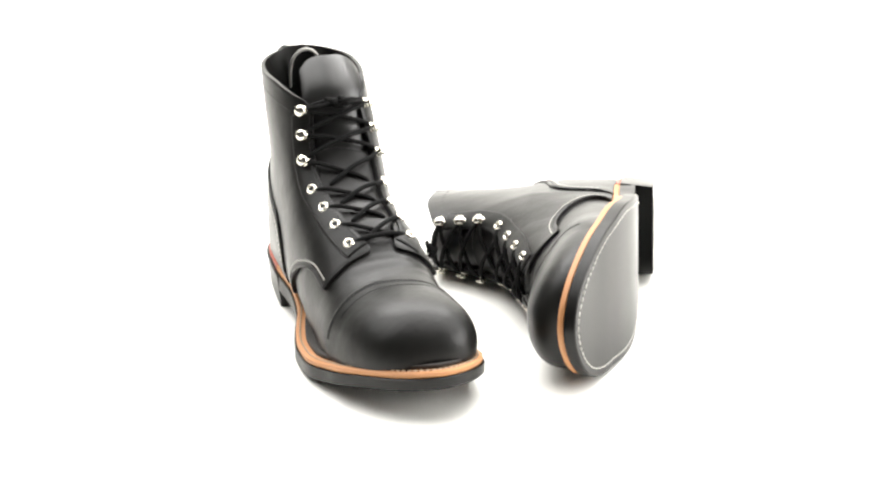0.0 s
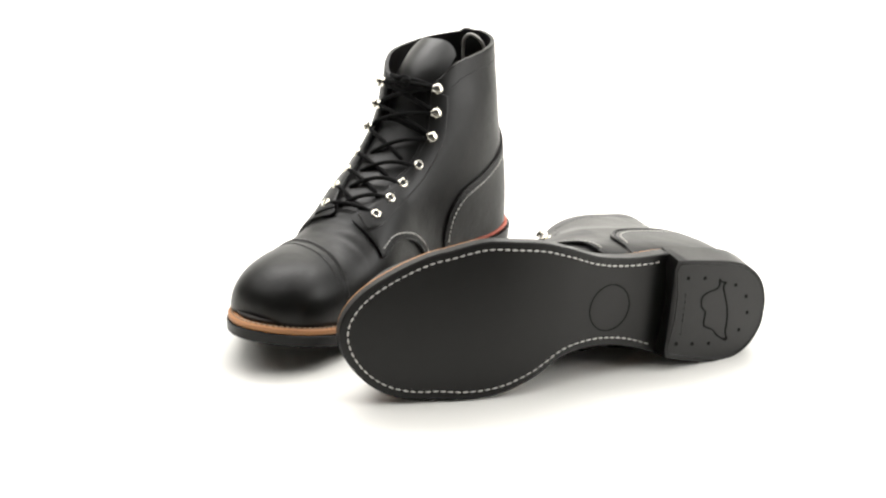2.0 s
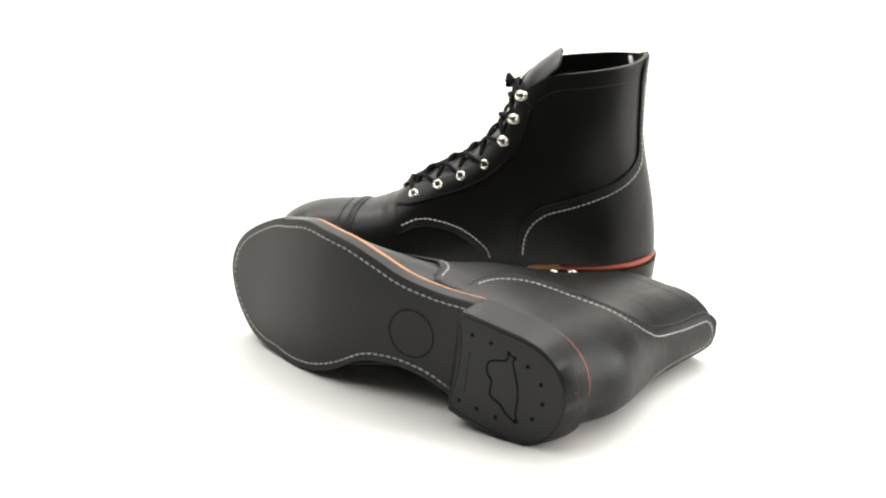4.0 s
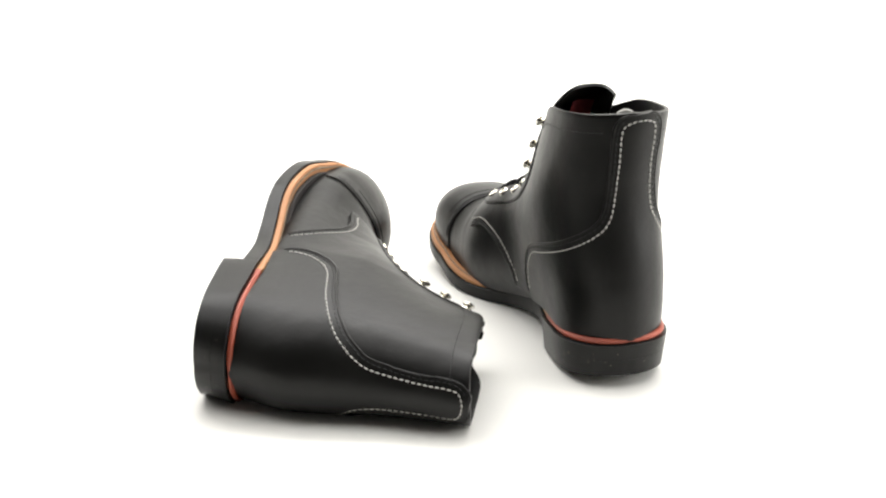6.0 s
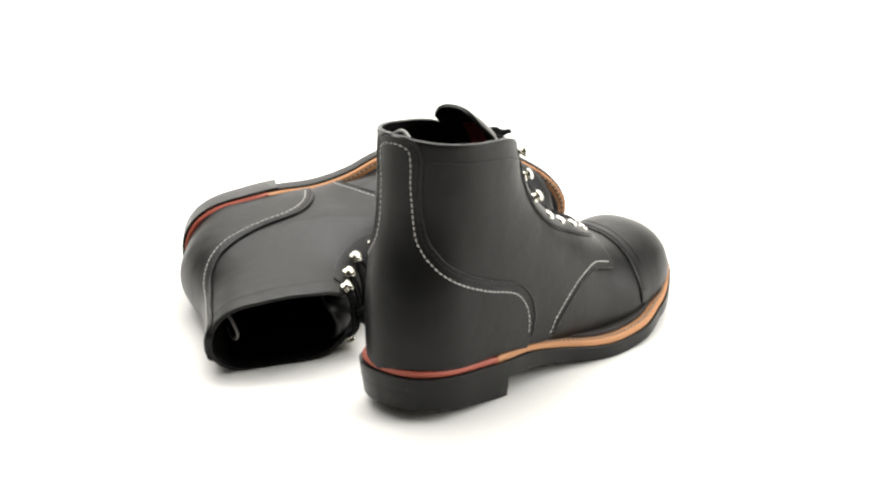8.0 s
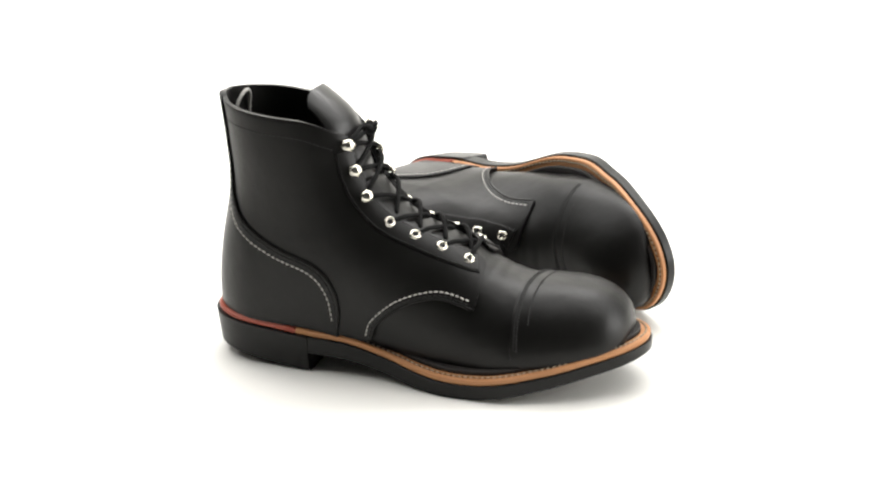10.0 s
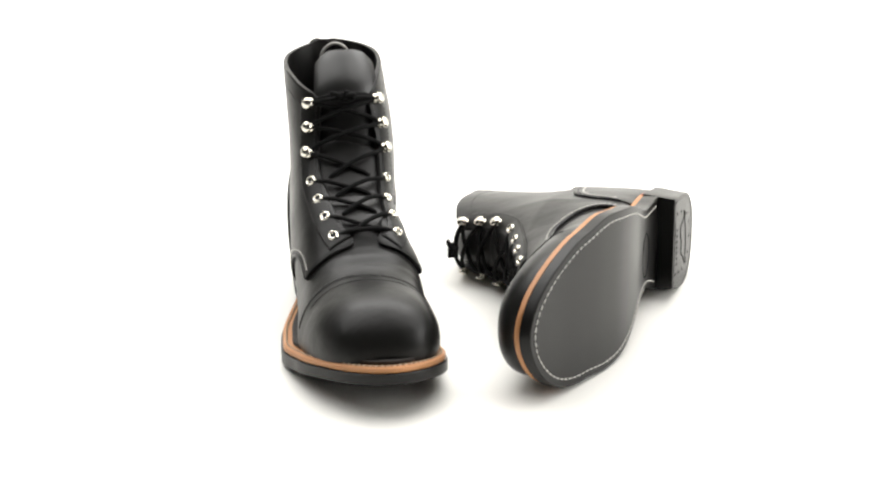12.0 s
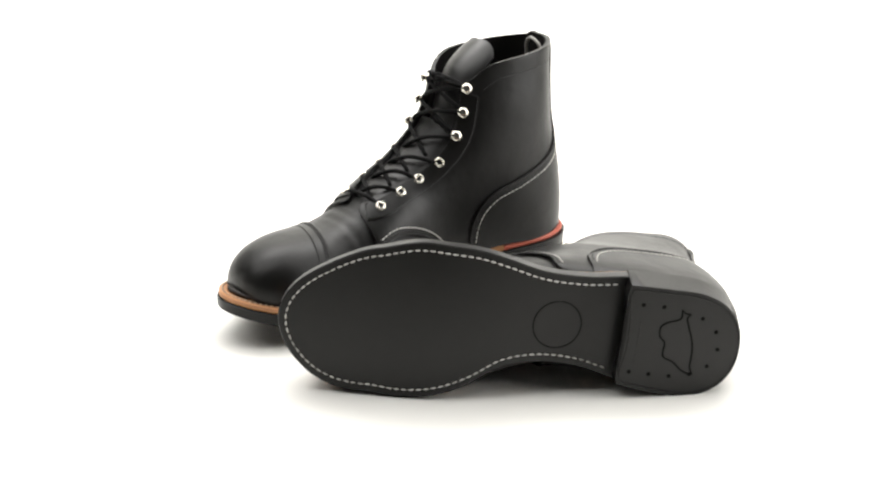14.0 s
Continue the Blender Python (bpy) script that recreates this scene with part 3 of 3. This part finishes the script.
def tongue_parts(B, tuck):
    rows = []
    for v in np.linspace(0, 1, 34):
        row = []
        for u in np.linspace(-1, 1, 25):
            top = 0.1920 - 1.0 * tuck - 0.010 * abs(u) ** 3.2
            z = 0.098 + v * (top - 0.098)
            y = table(z, [0.09, 0.105, 0.125, 0.145, 0.165, 0.178, 0.188, 0.20], [0.055, 0.046, 0.0365, 0.0305, 0.0245, 0.0165, 0.006, -0.008])
            row.append((-0.0048 + u * (0.0270 - 0.0060 * v * v), y - 0.0105 * u * u - 0.004 * max(0.0, v - 0.8) / 0.2, z))
        rows.append(row)
    tongue = B.panel("tongue", np.array(rows), 0.0013, -0.0013, TONGUE, "glossy black leather tongue", laid=False)
    lab = []
    for v in np.linspace(0, 1, 5):
        lab.append([(-0.003 + u * 0.008, table(0.162 - 2 * tuck + v * 0.016, [0.09, 0.105, 0.125, 0.145, 0.165, 0.178, 0.188], [0.055, 0.046, 0.0365, 0.0305, 0.0245, 0.0165, 0.006]) - 0.015 * (u * 0.5) ** 2 - 0.0040, 0.162 - 2 * tuck + v * 0.016) for u in np.linspace(-1, 1, 9)])
    B.panel("size_label", np.array(lab), 0.0004, -0.0004, LABEL, "dark red woven label", parent=tongue, laid=False)
    loop = [(-0.013, -0.060, 0.160), (-0.0125, -0.0585, 0.176), (-0.009, -0.056, 0.186), (-0.001, -0.0545, 0.1905), (0.007, -0.056, 0.186), (0.0105, -0.0585, 0.176), (0.011, -0.060, 0.160)]
    B.tube("pull_loop", spline(loop, 40) - np.array([0, -0.35 * tuck, tuck + 0.004]), 0.0013, LOOP, "grey webbing pull loop", ring=8)


EYELET = [(0.0022, -0.0008), (0.0021, 0.0006), (0.0026, 0.0012), (0.0032, 0.0012), (0.0039, 0.0004), (0.0040, -0.0008), (0.0022, -0.0008)]
HOOK_BASE = [(0.0, -0.0006), (0.0038, -0.0006), (0.0039, 0.0003), (0.0034, 0.0010), (0.0022, 0.0016), (0.0020, 0.0034), (0.0, 0.0034)]
HOOK_HEAD = [(0.0, 0.0016), (0.0030, 0.0018), (0.0041, 0.0027), (0.0042, 0.0036), (0.0036, 0.0046), (0.0021, 0.0053), (0.0, 0.0056)]


def lacing(B):
    lat, ln = wrap(np.array(LATERAL_EYES), 0.0040)
    med, mn = wrap(np.array(MEDIAL_EYES), 0.0040)
    for pts, nrm in ((lat, ln), (med, mn)):
        for k in range(7):
            if k < 4:
                v, f = lathe(EYELET, pts[k], nrm[k], 20)
                B.mesh("eyelet", v, f, NICKEL, "polished nickel eyelet", angle=60)
            else:
                v, f = lathe(HOOK_BASE, pts[k], nrm[k], 18)
                hook = B.mesh("lace_hook", v, f, NICKEL, "polished nickel speed hook", angle=60)
                lean = nrm[k] + 0.12 * (pts[k] - (lat[k] + med[k]) / 2) / 0.028
                v, f = lathe(HOOK_HEAD, pts[k] + 0.0004 * lean, lean, 18)
                B.mesh("hook_head", v, f, NICKEL, parent=hook, angle=60)
    verts, faces = [], []

    def strand(ends, lifts, r=0.00165, sag=(0, 0, 0)):
        a, b = np.asarray(ends[0]), np.asarray(ends[1])
        t = np.linspace(0, 1, 15)[:, None]
        line = a * (1 - t) + b * t + np.asarray(sag) * (4 * t * (1 - t))
        p, nrm = wrap(line)
        lift = np.interp(t[:, 0], np.linspace(0, 1, len(lifts)), lifts)[:, None]
        path = spline((p + nrm * lift)[::2], 30)
        v, f = tube_data(path, r, 8)
        faces.extend([tuple(i + len(verts) for i in q) for q in f])
        verts.extend(v)

    strand((lat[0], med[0]), (0.0, 0.0045, 0.0048, 0.0048, 0.0045, 0.0))
    for k in range(1, 4):
        # out of one eyelet, across, and under the facing of the other side
        inl = lat[k - 1] * 0.75 + med[k - 1] * 0.25
        inm = med[k - 1] * 0.75 + lat[k - 1] * 0.25
        strand((med[k], inl), (0.0, 0.0048, 0.0050, 0.0040, 0.0022, 0.0))
        strand((lat[k], inm), (0.0, 0.0048, 0.0030, 0.0022, 0.0018, 0.0))
    inl, inm = lat[3] * 0.75 + med[3] * 0.25, med[3] * 0.75 + lat[3] * 0.25
    strand((med[4], inl), (0.0035, 0.0052, 0.0052, 0.0040, 0.0022, 0.0))
    strand((lat[4], inm), (0.0035, 0.0052, 0.0034, 0.0022, 0.0018, 0.0))
    for k in (4, 5):
        strand((lat[k], med[k + 1]), (0.0030, 0.0050, 0.0056, 0.0066, 0.0056, 0.0045, 0.0030), sag=(0, 0, 0.002))
        strand((med[k], lat[k + 1]), (0.0030, 0.0044, 0.0040, 0.0034, 0.0040, 0.0044, 0.0030), sag=(0, 0, 0.002))
    strand((lat[6], med[6]), (0.0030, 0.0052, 0.0056, 0.0056, 0.0052, 0.0030), sag=(0, 0, 0.002))
    strand((lat[6], med[6]), (0.0030, 0.0040, 0.0030, 0.0030, 0.0040, 0.0030), sag=(0, 0, 0.005))
    c = wrap((lat[6] + med[6])[None] / 2, 0.0075)[0][0] + np.array([0, 0, 0.0025])
    for dx, dz, w, turn in ((0.0, 0.0, 0.0045, 0.3), (0.003, 0.001, 0.0038, 1.4), (-0.003, 0.0015, 0.004, 2.4)):
        loop = [c + np.array([dx + w * math.cos(a), 0.002 * math.sin(2 * a + turn), dz + 0.6 * w * math.sin(a + turn)]) for a in np.linspace(0, 5.4, 22)]
        v, f = tube_data(loop, 0.0016, 8)
        faces.extend([tuple(i + len(verts) for i in q) for q in f])
        verts.extend(v)
    for end in ((0.010, 0.001, 0.004), (-0.009, 0.001, 0.0025)):
        v, f = tube_data(spline([c, c + np.array(end) * 0.5 + np.array([0, 0.002, 0.001]), c + np.array(end)], 12), 0.0016, 8)
        faces.extend([tuple(i + len(verts) for i in q) for q in f])
        verts.extend(v)
    B.mesh("lace", verts, faces, LACE, "round black lace crossed over the tongue", angle=80)


def boot(m, label, place=None):
    thing = tagged(new("boot"), label, "boot", "pair of boots")
    B = Builder(thing, m, place)
    sole_parts(B)
    upper_parts(B)
    tongue_parts(B, 0.0 if m > 0 else 0.022)
    lacing(B)
    return thing


# ---- the white sweep: floor, curve and wall in one sheet, cut short of the camera to darken front reflections ----
def sweep():
    prof = [(-0.52, -0.25), (-0.515, -0.03), (-0.50, -0.006), (-0.47, 0.0), (0.0, 0.0), (1.2, 0.0)] + [(1.2 + 0.8 * math.sin(a), 0.8 - 0.8 * math.cos(a)) for a in np.linspace(0.1, math.pi / 2, 14)] + [(2.0, 2.6)]
    xs = np.linspace(-2.6, 2.6, 14)
    verts = [(x, y, z) for x in xs for y, z in prof]
    n = len(prof)
    verts += [(x, y + (0.02 if z > 0.4 else 0), z - (0.02 if z <= 0.4 else 0.0)) for x, y, z in verts]
    o = len(xs) * n
    faces = []
    for i in range(len(xs) - 1):
        for j in range(n - 1):
            q = (i * n + j, (i + 1) * n + j, (i + 1) * n + j + 1, i * n + j + 1)
            faces += [q, tuple(o + k for k in reversed(q))]
    # dark plane out of view, added so that sides facing the camera reflect little
    ground = [(-6, -6, -0.78), (6, -6, -0.78), (6, 6, -0.78), (-6, 6, -0.78)]
    tagged(link_mesh("ground", ground, [(0, 1, 2, 3)], UNSEEN_FLOOR), "unseen dark floor under the white sweep, added to darken reflections", "floor", kind="structure")
    return tagged(link_mesh("floor", verts, faces, WHITE), "seamless white studio paper sweep", "floor", kind="structure")


sweep()
LEFT_POSE = Matrix([[-0.01911, -0.53612, -0.84392, 0.17325], [-0.13267, -0.83526, 0.53361, 0.02156], [-0.99098, 0.12216, -0.05516, 0.04148], [0, 0, 0, 1]])
RIGHT = boot(1, "black leather lace-up ankle boot standing upright")
LEFT = boot(-1, "black leather lace-up ankle boot lying on its side, sole exposed", np.array(LEFT_POSE))
RIGHT_POSE = pose(-0.0779, 0.0696, 0.0, 0, 0, 179.9)

TURN_TIMES = [0.0, 0.5, 1.0, 1.5, 2.0, 2.5, 3.0, 3.2, 5.6, 6.0, 6.5, 7.0, 7.5, 8.0, 8.5, 9.0, 9.2, 11.3, 12.0, 12.5, 13.0, 13.5, 14.0]
TURN_DEGREES = [-18.7, -5.6, 8.1, 22.2, 37.6, 50.8, 66.2, 71.9, 149.3, 161.9, 177.2, 192.7, 207.4, 224.1, 240.7, 256.1, 262.0, 331.1, 352.8, 369.7, 385.6, 401.3, 416.8]


def motions():
    """Both boots turn together, clockwise from above, round the table's middle."""
    rows = [(k * 0.25, pose(0, 0, 0, 0, 0, -float(table(k * 0.25, TURN_TIMES, TURN_DEGREES)))) for k in range(57)]
    walk(RIGHT, [(t, m @ RIGHT_POSE) for t, m in rows])
    walk(LEFT, [(t, m @ LEFT_POSE) for t, m in rows])


motions()
